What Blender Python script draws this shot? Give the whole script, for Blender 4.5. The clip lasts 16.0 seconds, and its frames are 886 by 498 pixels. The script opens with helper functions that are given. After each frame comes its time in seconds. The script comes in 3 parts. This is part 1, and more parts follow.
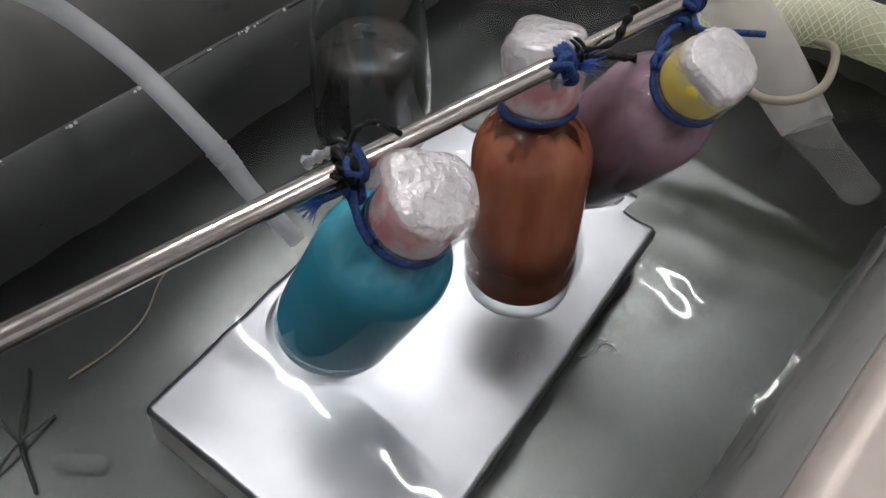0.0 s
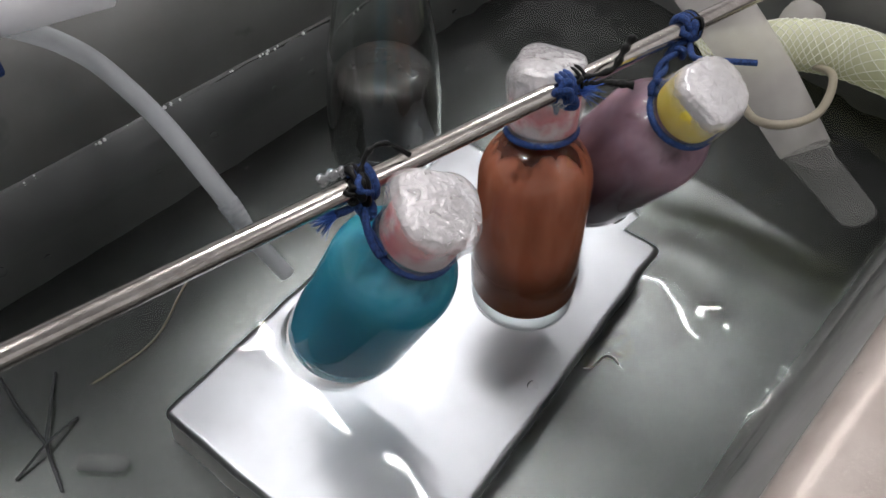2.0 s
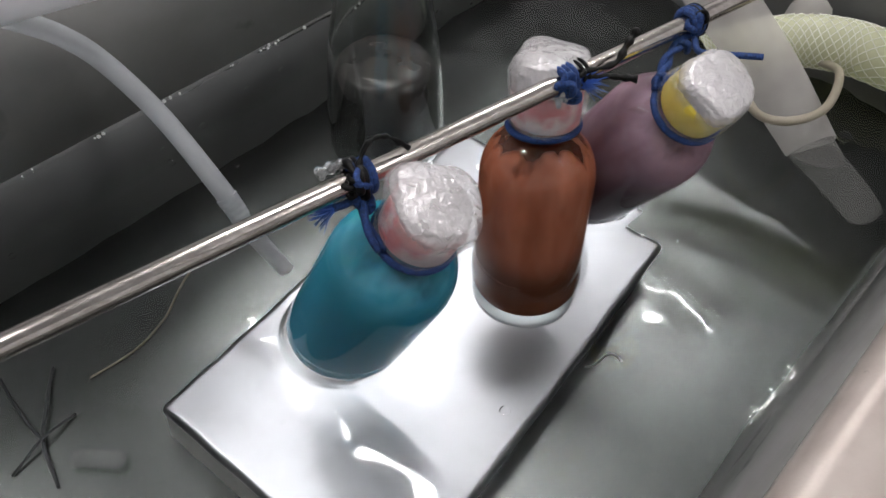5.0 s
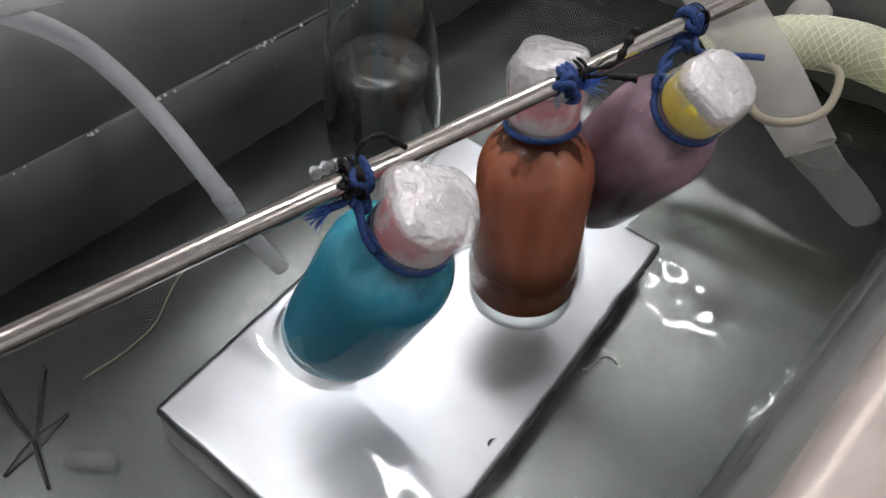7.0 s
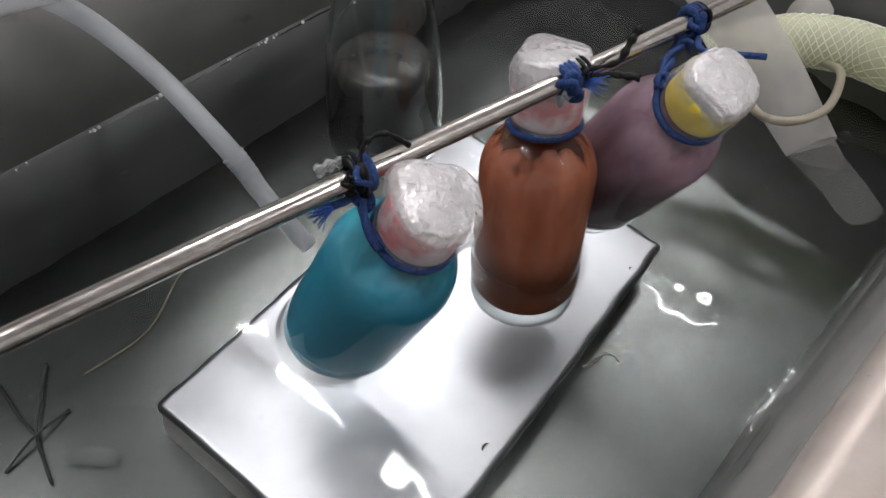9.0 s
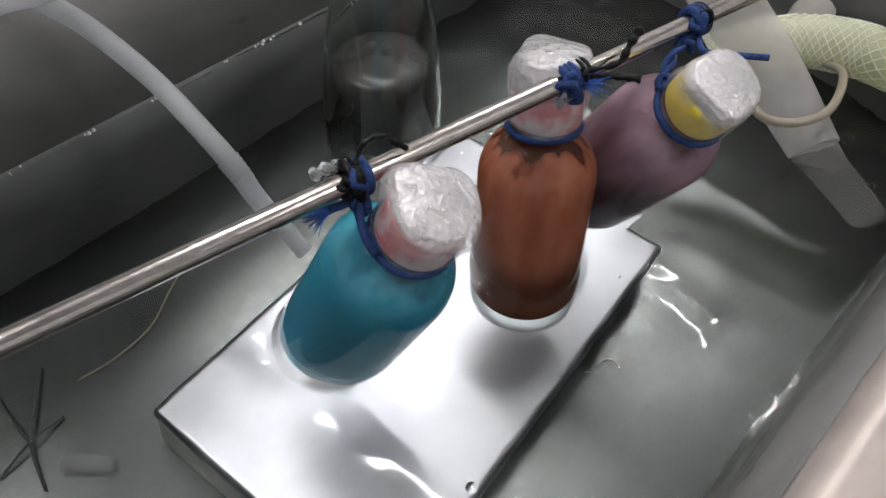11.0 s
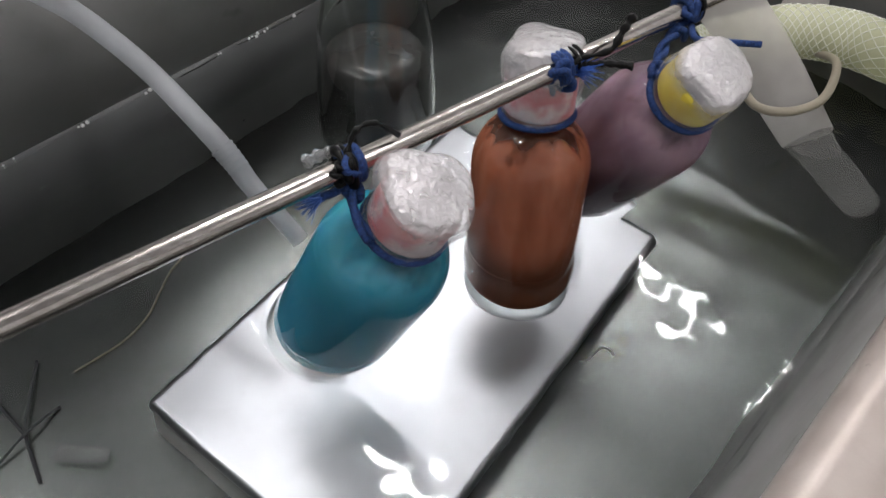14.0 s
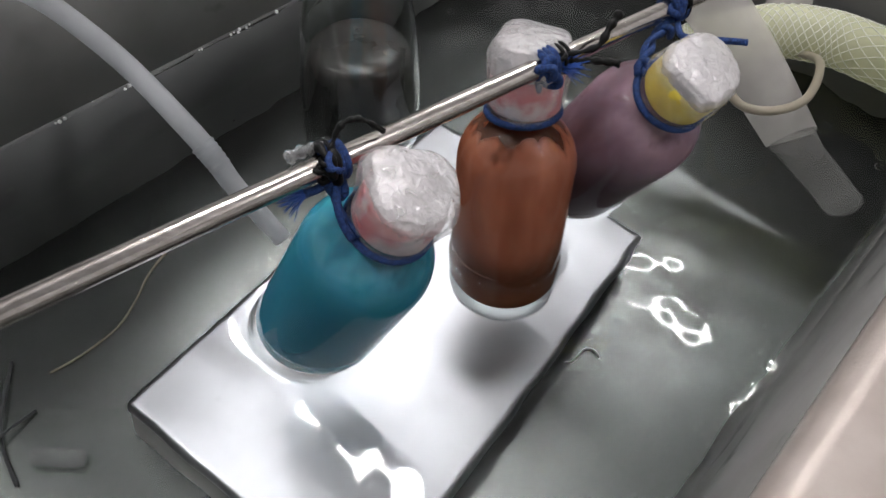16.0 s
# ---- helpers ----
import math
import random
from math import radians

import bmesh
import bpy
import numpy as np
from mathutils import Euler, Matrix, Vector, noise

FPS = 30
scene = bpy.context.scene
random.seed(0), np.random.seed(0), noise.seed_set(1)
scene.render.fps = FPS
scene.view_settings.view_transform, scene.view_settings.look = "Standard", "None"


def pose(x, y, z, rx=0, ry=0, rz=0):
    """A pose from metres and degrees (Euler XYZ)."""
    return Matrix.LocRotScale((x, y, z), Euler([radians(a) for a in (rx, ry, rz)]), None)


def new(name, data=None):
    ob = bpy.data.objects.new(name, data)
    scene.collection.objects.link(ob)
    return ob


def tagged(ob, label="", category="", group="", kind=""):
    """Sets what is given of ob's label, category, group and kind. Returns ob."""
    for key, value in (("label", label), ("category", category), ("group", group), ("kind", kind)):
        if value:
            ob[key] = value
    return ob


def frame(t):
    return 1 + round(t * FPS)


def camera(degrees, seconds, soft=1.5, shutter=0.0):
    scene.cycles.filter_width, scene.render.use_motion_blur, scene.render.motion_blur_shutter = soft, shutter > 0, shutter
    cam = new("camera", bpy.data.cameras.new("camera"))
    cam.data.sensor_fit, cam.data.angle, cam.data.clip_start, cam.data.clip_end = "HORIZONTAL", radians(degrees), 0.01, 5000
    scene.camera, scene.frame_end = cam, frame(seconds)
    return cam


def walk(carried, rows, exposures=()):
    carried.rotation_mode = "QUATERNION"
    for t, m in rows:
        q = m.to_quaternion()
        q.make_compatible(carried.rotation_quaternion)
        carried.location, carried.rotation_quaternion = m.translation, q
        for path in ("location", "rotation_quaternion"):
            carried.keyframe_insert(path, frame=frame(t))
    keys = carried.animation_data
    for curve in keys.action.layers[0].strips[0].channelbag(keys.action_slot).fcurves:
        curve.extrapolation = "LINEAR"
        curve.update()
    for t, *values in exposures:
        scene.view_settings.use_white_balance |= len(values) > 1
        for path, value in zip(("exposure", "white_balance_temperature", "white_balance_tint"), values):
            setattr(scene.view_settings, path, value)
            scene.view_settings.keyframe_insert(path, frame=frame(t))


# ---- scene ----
cam = camera(61.2, 16.0)
walk(cam, [
    (0.0, pose(-0.00319, 0.01328, 0.27501, 37.426, -2.401, -1.662)),
    (0.5, pose(-0.00061, 0.00794, 0.27851, 37.982, -2.192, -1.349)),
    (1.0, pose(-0.00124, 0.00572, 0.28494, 38.329, -2.124, -1.074)),
    (1.5, pose(-0.00142, 0.00376, 0.28628, 38.546, -1.793, -0.848)),
    (2.0, pose(-0.00064, 0.00245, 0.28759, 38.629, -1.950, -0.427)),
    (2.5, pose(0.00148, 0.00182, 0.28846, 38.373, -1.426, 0.069)),
    (3.0, pose(0.00110, -0.00029, 0.28903, 38.224, -1.362, 0.231)),
    (3.5, pose(-0.00000, 0.00000, 0.28500, 38.500, -1.500, -0.000)),
    (4.0, pose(0.00088, 0.00193, 0.28380, 38.450, -1.612, -0.126)),
    (6.5, pose(0.00062, 0.00504, 0.28285, 38.669, -2.292, 0.128)),
    (7.0, pose(0.00098, 0.00650, 0.28136, 38.473, -2.299, 0.043)),
    (7.5, pose(0.00091, 0.00734, 0.28175, 38.467, -2.508, 0.220)),
    (8.0, pose(0.00152, 0.00708, 0.28305, 38.084, -2.398, 0.241)),
    (8.5, pose(0.00057, 0.00613, 0.28219, 38.248, -2.333, 0.238)),
    (9.0, pose(-0.00076, 0.00637, 0.28227, 38.193, -2.504, 0.087)),
    (11.5, pose(0.00091, 0.01009, 0.27917, 38.347, -2.406, 0.031)),
    (12.0, pose(0.00254, 0.00982, 0.27974, 38.171, -2.019, 0.173)),
    (12.5, pose(0.00172, 0.00968, 0.27801, 38.148, -2.127, 0.105)),
    (13.0, pose(0.00257, 0.00961, 0.27734, 38.089, -2.137, 0.136)),
    (13.5, pose(0.00214, 0.00870, 0.27881, 38.143, -2.368, -0.194)),
    (14.0, pose(0.00165, 0.00674, 0.27733, 38.179, -2.411, -0.324)),
    (14.5, pose(0.00084, 0.00573, 0.27706, 38.143, -2.586, -0.572)),
    (15.0, pose(-0.00007, 0.00586, 0.27705, 38.035, -2.902, -0.613)),
    (15.5, pose(0.00150, 0.00646, 0.27570, 38.142, -3.002, -0.712)),
    (16.0, pose(0.00108, 0.00836, 0.27396, 38.252, -3.436, -1.100)),
], exposures=((0.0, -0.15), (0.5, -0.13), (1.0, -0.06), (1.5, 0.0), (16.0, 0.0)))

# ---- frames of reference ----
TANK = math.radians(46)          # the bath's long side
RIM_Z, FLOOR_Z, BOX_Z = 0.094, -0.1145, -0.078


def uv(u, v, z=0.0):
    """Bath axes (u along the long side, v towards the back wall) to the world."""
    c, s = math.cos(TANK), math.sin(TANK)
    return Vector((u * c - v * s, u * s + v * c, z))


# ---- world and light ----
world = bpy.data.worlds.new("world")
scene.world = world
world.use_nodes = True
world.node_tree.nodes["Background"].inputs[0].default_value = (0.8, 0.85, 0.9, 1)
world.node_tree.nodes["Background"].inputs[1].default_value = 0.05
TUBE_GLOW = 95.5


# ---- materials ----
def mat(name, color=(0.5, 0.5, 0.5), rough=0.5, metal=0.0, trans=0.0, ior=1.45, coat=0.0, emit=0.0, subsurface=0.0):
    m = bpy.data.materials.new(name)
    m.use_nodes = True
    b = m.node_tree.nodes["Principled BSDF"]
    b.inputs["Base Color"].default_value = (*color, 1)
    b.inputs["Roughness"].default_value = rough
    b.inputs["Metallic"].default_value = metal
    b.inputs["Transmission Weight"].default_value = trans
    b.inputs["IOR"].default_value = ior
    b.inputs["Coat Weight"].default_value = coat
    if emit:
        b.inputs["Emission Color"].default_value = (*color, 1)
        b.inputs["Emission Strength"].default_value = emit
    if subsurface:
        b.inputs["Subsurface Weight"].default_value = subsurface
        b.inputs["Subsurface Radius"].default_value = (0.01, 0.008, 0.006)
        b.inputs["Subsurface Scale"].default_value = 1.0
    return m


def grain(m, color_a, color_b, scale, stretch=(1, 1, 1), detail=6.0, lo=0.35, hi=0.65, bump=0.0, bump_scale=None, rough=None, second=None):
    """Colour between a and b by noise in object space; optional roughness range, bump and coarse second tint."""
    nt = m.node_tree
    b = nt.nodes["Principled BSDF"]
    tc = nt.nodes.new("ShaderNodeTexCoord")
    mp = nt.nodes.new("ShaderNodeMapping")
    mp.inputs["Scale"].default_value = stretch
    nt.links.new(tc.outputs["Object"], mp.inputs["Vector"])
    n = nt.nodes.new("ShaderNodeTexNoise")
    n.inputs["Scale"].default_value = scale
    n.inputs["Detail"].default_value = detail
    nt.links.new(mp.outputs[0], n.inputs["Vector"])
    r = nt.nodes.new("ShaderNodeValToRGB")
    r.color_ramp.elements[0].position, r.color_ramp.elements[0].color = lo, (*color_a, 1)
    r.color_ramp.elements[1].position, r.color_ramp.elements[1].color = hi, (*color_b, 1)
    nt.links.new(n.outputs["Fac"], r.inputs["Fac"])
    out = r.outputs["Color"]
    if second:
        n2 = nt.nodes.new("ShaderNodeTexNoise")
        n2.inputs["Scale"].default_value = second[0]
        n2.inputs["Detail"].default_value = 3.0
        nt.links.new(tc.outputs["Object"], n2.inputs["Vector"])
        r2 = nt.nodes.new("ShaderNodeValToRGB")
        r2.color_ramp.elements[0].position, r2.color_ramp.elements[1].position = second[2], second[3]
        nt.links.new(n2.outputs["Fac"], r2.inputs["Fac"])
        mx = nt.nodes.new("ShaderNodeMix")
        mx.data_type = "RGBA"
        nt.links.new(r2.outputs["Color"], mx.inputs["Factor"])
        nt.links.new(out, mx.inputs["A"])
        mx.inputs["B"].default_value = (*second[1], 1)
        out = mx.outputs["Result"]
    nt.links.new(out, b.inputs["Base Color"])
    if rough:
        mr = nt.nodes.new("ShaderNodeMapRange")
        mr.inputs["To Min"].default_value, mr.inputs["To Max"].default_value = rough
        nt.links.new(n.outputs["Fac"], mr.inputs["Value"])
        nt.links.new(mr.outputs[0], b.inputs["Roughness"])
    if bump:
        nb = nt.nodes.new("ShaderNodeTexNoise")
        nb.inputs["Scale"].default_value = bump_scale or scale * 3
        nb.inputs["Detail"].default_value = 4.0
        nt.links.new(mp.outputs[0], nb.inputs["Vector"])
        bp = nt.nodes.new("ShaderNodeBump")
        bp.inputs["Strength"].default_value = bump
        bp.inputs["Distance"].default_value = 0.001
        nt.links.new(nb.outputs["Fac"], bp.inputs["Height"])
        nt.links.new(bp.outputs[0], b.inputs["Normal"])
    return m


M_WALL = grain(mat("dull bath steel", metal=0.15, rough=0.55), (0.20, 0.196, 0.191), (0.255, 0.250, 0.244), 18, rough=(0.48, 0.62), bump=0.05, bump_scale=400,
               second=(30, (0.07, 0.07, 0.07), 0.64, 0.78))
# The side is the lid's steel, with its shade put into a duller colour.
M_SKIRT = grain(mat("shaded box side", metal=0.1, rough=0.45), (0.25, 0.256, 0.252), (0.31, 0.317, 0.312), 25, rough=(0.34, 0.48))
# Same wall steel, wet; the dimness under water is put into its colour.
M_WALL_DIM = grain(mat("dimmed wet steel", metal=0.35, rough=0.5), (0.098, 0.099, 0.099), (0.130, 0.131, 0.131), 18, rough=(0.42, 0.55), bump=0.04, bump_scale=300)
M_FLOOR = grain(mat("satin bath floor", metal=1.0, rough=0.3), (0.145, 0.156, 0.151), (0.205, 0.219, 0.213), 7, rough=(0.175, 0.23))
M_RIM = grain(mat("satin beige rim", metal=0.3, rough=0.4), (0.46, 0.397, 0.36), (0.54, 0.475, 0.437), 60, rough=(0.32, 0.45), bump=0.05, bump_scale=900,
              second=(140, (0.34, 0.29, 0.26), 0.70, 0.76))
M_BOX = grain(mat("brushed box steel", metal=1.0, rough=0.4), (0.465, 0.481, 0.512), (0.54, 0.557, 0.59), 30, rough=(0.285, 0.35), bump=0.02, bump_scale=500)
M_ROD = grain(mat("polished rod steel", metal=1.0, rough=0.16), (0.43, 0.385, 0.36), (0.55, 0.51, 0.485), 90, stretch=(0.2, 6, 6), rough=(0.12, 0.24))
M_PIPE = grain(mat("pale pipe", rough=0.3), (0.80, 0.79, 0.82), (0.88, 0.87, 0.89), 40)
M_WATER = mat("clear water", (0.98, 0.99, 0.985), 0.0, 0.0, 1.0, 1.33)
M_GLASS = mat("clear glass", (0.84, 0.88, 0.86), 0.015, 0.0, 1.0, 1.45)
def glass_in_water(m):
    """Below the water's level the glass meets water, not air: its relative index drops."""
    nt = m.node_tree
    g = nt.nodes.new("ShaderNodeNewGeometry")
    x = nt.nodes.new("ShaderNodeSeparateXYZ")
    nt.links.new(g.outputs["Position"], x.inputs[0])
    mr = nt.nodes.new("ShaderNodeMapRange")
    mr.inputs["From Min"].default_value, mr.inputs["From Max"].default_value = -0.0006, 0.0004
    mr.inputs["To Min"].default_value, mr.inputs["To Max"].default_value = 1.21, 1.50
    nt.links.new(x.outputs["Z"], mr.inputs["Value"])
    nt.links.new(mr.outputs[0], nt.nodes["Principled BSDF"].inputs["IOR"])
    return m


glass_in_water(M_GLASS)
M_BUBBLE = mat("bubble skin", (0.98, 0.98, 0.98), 0.0, 0.0, 1.0, 1.25)
M_TEAL = grain(mat("teal liquid", ior=1.08, rough=0.25, subsurface=0.8), (0.024, 0.228, 0.345), (0.046, 0.315, 0.455), 45, lo=0.3, hi=0.7)
M_TEAL_FILM = grain(mat("pale teal film", ior=1.08, rough=0.35, subsurface=0.8), (0.050, 0.36, 0.50), (0.20, 0.57, 0.72), 38, stretch=(1, 1, 0.5), detail=3, lo=0.35, hi=0.85, second=(90, (0.06, 0.40, 0.50), 0.45, 0.6))
# Brown below the waterline: the shade under water is put into this colour.
M_BROWN = grain(mat("shaded brown liquid", ior=1.08, rough=0.25, subsurface=0.5), (0.105, 0.036, 0.020), (0.19, 0.064, 0.034), 40, lo=0.3, hi=0.7)
M_BROWN_FILM = grain(mat("orange brown film", ior=1.08, rough=0.35, subsurface=0.6), (0.31, 0.098, 0.052), (0.53, 0.195, 0.115), 60, stretch=(1, 1, 0.35), detail=6, lo=0.36, hi=0.66)
M_PURPLE = grain(mat("dark mauve liquid", ior=1.08, rough=0.3, subsurface=0.5), (0.115, 0.066, 0.083), (0.18, 0.106, 0.135), 40, lo=0.3, hi=0.7)
M_PURPLE_FILM = grain(mat("pale mauve film", ior=1.08, rough=0.35, subsurface=0.6), (0.30, 0.175, 0.235), (0.50, 0.33, 0.41), 55, stretch=(1, 1, 0.4), detail=5, lo=0.36, hi=0.68)
M_SMOKE = grain(mat("dark grey liquid", rough=0.22), (0.014, 0.013, 0.013), (0.034, 0.029, 0.028), 55)
M_RED = grain(mat("red seal", rough=0.4), (0.66, 0.16, 0.17), (0.75, 0.62, 0.62), 70, lo=0.42, hi=0.58)
M_YELLOW = grain(mat("yellow seal", rough=0.4), (0.74, 0.55, 0.02), (0.88, 0.72, 0.10), 60)
M_FOIL = grain(mat("pale seal", rough=0.35, metal=0.3), (0.50, 0.46, 0.47), (0.62, 0.58, 0.60), 80)
M_CORD = grain(mat("blue cord", rough=0.75), (0.005, 0.021, 0.085), (0.014, 0.052, 0.20), 900, bump=0.6, bump_scale=1400)
M_FRAY = mat("frayed blue fibre", (0.03, 0.10, 0.42), 0.7)
M_BLACK = mat("black tie", (0.004, 0.004, 0.004), 0.4, ior=1.25)
M_CLEARTIE = mat("clear film", (0.62, 0.62, 0.63), 0.12, 0.0, 0.8, 1.3)
M_BRAID = mat("white braid", (0.88, 0.89, 0.78), 0.5)
M_TAN = mat("tan tubing", (0.46, 0.41, 0.32), 0.35, 0.0, 0.3, 1.4)
M_THREAD = mat("dull tan thread", (0.15, 0.13, 0.09), 0.7)
M_PAINT = grain(mat("room paint", rough=0.8), (0.64, 0.64, 0.64), (0.70, 0.70, 0.70), 3)
M_CEIL = grain(mat("ceiling paint", rough=0.9), (0.44, 0.44, 0.44), (0.50, 0.50, 0.50), 3)
M_LAMP = mat("lamp tube", (1.0, 0.98, 0.985), 0.5, emit=TUBE_GLOW)
M_CASE = mat("lamp case", (0.7, 0.7, 0.7), 0.5)
M_DARK = mat("dark wire", (0.020, 0.022, 0.025), 0.8)
M_HOLE = mat("dark screw", (0.06, 0.05, 0.045), 0.4, 0.6)


def film_material(z_clear, z_white, haze):
    """Crumpled cling film: many clear layers, whiter where they are gathered on top."""
    m = bpy.data.materials.new("crumpled cling film")
    m.use_nodes = True
    nt = m.node_tree
    b = nt.nodes["Principled BSDF"]
    b.inputs["Base Color"].default_value = (0.86, 0.835, 0.85, 1)
    b.inputs["Roughness"].default_value = 0.2
    b.inputs["Metallic"].default_value = 0.45
    tc = nt.nodes.new("ShaderNodeTexCoord")
    n = nt.nodes.new("ShaderNodeTexNoise")
    n.inputs["Scale"].default_value = 210
    n.inputs["Detail"].default_value = 4
    n.inputs["Distortion"].default_value = 0.6
    nt.links.new(tc.outputs["Object"], n.inputs["Vector"])
    fold = nt.nodes.new("ShaderNodeMath")
    fold.operation = "SUBTRACT"
    fold.inputs[1].default_value = 0.5
    nt.links.new(n.outputs["Fac"], fold.inputs[0])
    ridge = nt.nodes.new("ShaderNodeMath")
    ridge.operation = "ABSOLUTE"
    nt.links.new(fold.outputs[0], ridge.inputs[0])
    bp = nt.nodes.new("ShaderNodeBump")
    bp.inputs["Strength"].default_value = 0.8
    bp.inputs["Distance"].default_value = 0.0017
    cells = nt.nodes.new("ShaderNodeTexVoronoi")
    cells.inputs["Scale"].default_value = 330
    nt.links.new(tc.outputs["Object"], cells.inputs["Vector"])
    both = nt.nodes.new("ShaderNodeMath")
    both.operation = "MULTIPLY_ADD"
    both.inputs[1].default_value = 0.35
    nt.links.new(cells.outputs["Distance"], both.inputs[0])
    nt.links.new(ridge.outputs[0], both.inputs[2])
    nt.links.new(both.outputs[0], bp.inputs["Height"])
    nt.links.new(bp.outputs[0], b.inputs["Normal"])
    sp = nt.nodes.new("ShaderNodeSeparateXYZ")
    nt.links.new(tc.outputs["Object"], sp.inputs[0])
    layer = nt.nodes.new("ShaderNodeMapRange")
    layer.inputs["From Min"].default_value, layer.inputs["From Max"].default_value = z_clear, z_white
    layer.inputs["To Min"].default_value, layer.inputs["To Max"].default_value = 0.0, 0.89 - haze
    nt.links.new(sp.outputs["Z"], layer.inputs["Value"])
    spot = nt.nodes.new("ShaderNodeMath")
    spot.operation = "MULTIPLY_ADD"
    spot.inputs[1].default_value = haze
    nt.links.new(n.outputs["Fac"], spot.inputs[0])
    nt.links.new(layer.outputs[0], spot.inputs[2])
    tr = nt.nodes.new("ShaderNodeBsdfTransparent")
    mx = nt.nodes.new("ShaderNodeMixShader")
    nt.links.new(spot.outputs[0], mx.inputs[0])
    nt.links.new(tr.outputs[0], mx.inputs[1])
    nt.links.new(b.outputs[0], mx.inputs[2])
    nt.links.new(mx.outputs[0], nt.nodes["Material Output"].inputs["Surface"])
    return m


def thin_near_top(m, z_full, z_thin, clear):
    """The clinging film runs off the shoulder in streaks, so that the glass shows through it near the neck."""
    nt = m.node_tree
    tc = nt.nodes.new("ShaderNodeTexCoord")
    sp = nt.nodes.new("ShaderNodeSeparateXYZ")
    nt.links.new(tc.outputs["Object"], sp.inputs[0])
    mp = nt.nodes.new("ShaderNodeMapping")
    mp.inputs["Scale"].default_value = (1, 1, 0.25)
    nt.links.new(tc.outputs["Object"], mp.inputs["Vector"])
    n = nt.nodes.new("ShaderNodeTexNoise")
    n.inputs["Scale"].default_value = 150
    nt.links.new(mp.outputs[0], n.inputs["Vector"])
    add = nt.nodes.new("ShaderNodeMath")
    add.operation = "MULTIPLY_ADD"
    add.inputs[1].default_value = 0.022
    nt.links.new(n.outputs["Fac"], add.inputs[0])
    nt.links.new(sp.outputs["Z"], add.inputs[2])
    mr = nt.nodes.new("ShaderNodeMapRange")
    mr.inputs["From Min"].default_value, mr.inputs["From Max"].default_value = z_full + 0.011, z_thin + 0.011
    mr.inputs["To Min"].default_value, mr.inputs["To Max"].default_value = 0.0, clear
    nt.links.new(add.outputs[0], mr.inputs["Value"])
    tr = nt.nodes.new("ShaderNodeBsdfTransparent")
    mx = nt.nodes.new("ShaderNodeMixShader")
    nt.links.new(mr.outputs[0], mx.inputs[0])
    nt.links.new(nt.nodes["Principled BSDF"].outputs[0], mx.inputs[1])
    nt.links.new(tr.outputs[0], mx.inputs[2])
    nt.links.new(mx.outputs[0], nt.nodes["Material Output"].inputs["Surface"])


def blend_down(m, deep, z0, z1):
    """The clinging film thickens downwards, at a level line, into the colour of the liquid below it. In the brown
    bottle that colour holds the shade under water.
    """
    nt = m.node_tree
    b = nt.nodes["Principled BSDF"]
    out = b.inputs["Base Color"].links[0].from_socket
    g = nt.nodes.new("ShaderNodeNewGeometry")
    sp = nt.nodes.new("ShaderNodeSeparateXYZ")
    nt.links.new(g.outputs["Position"], sp.inputs[0])
    mr = nt.nodes.new("ShaderNodeMapRange")
    mr.interpolation_type = "SMOOTHSTEP"
    mr.inputs["From Min"].default_value, mr.inputs["From Max"].default_value = z0, z1
    nt.links.new(sp.outputs["Z"], mr.inputs["Value"])
    mx = nt.nodes.new("ShaderNodeMix")
    mx.data_type = "RGBA"
    nt.links.new(mr.outputs[0], mx.inputs["Factor"])
    mx.inputs["A"].default_value = (*deep, 1)
    nt.links.new(out, mx.inputs["B"])
    nt.links.new(mx.outputs["Result"], b.inputs["Base Color"])


blend_down(M_TEAL_FILM, (0.035, 0.272, 0.40), 0.042, 0.080)
blend_down(M_BROWN_FILM, (0.15, 0.051, 0.028), 0.002, 0.022)
blend_down(M_PURPLE_FILM, (0.125, 0.073, 0.094), 0.028, 0.058)
thin_near_top(M_BROWN_FILM, 0.0935, 0.0985, 0.85)
thin_near_top(M_TEAL_FILM, 0.0915, 0.1000, 0.45)
thin_near_top(M_PURPLE_FILM, 0.0960, 0.1010, 0.35)


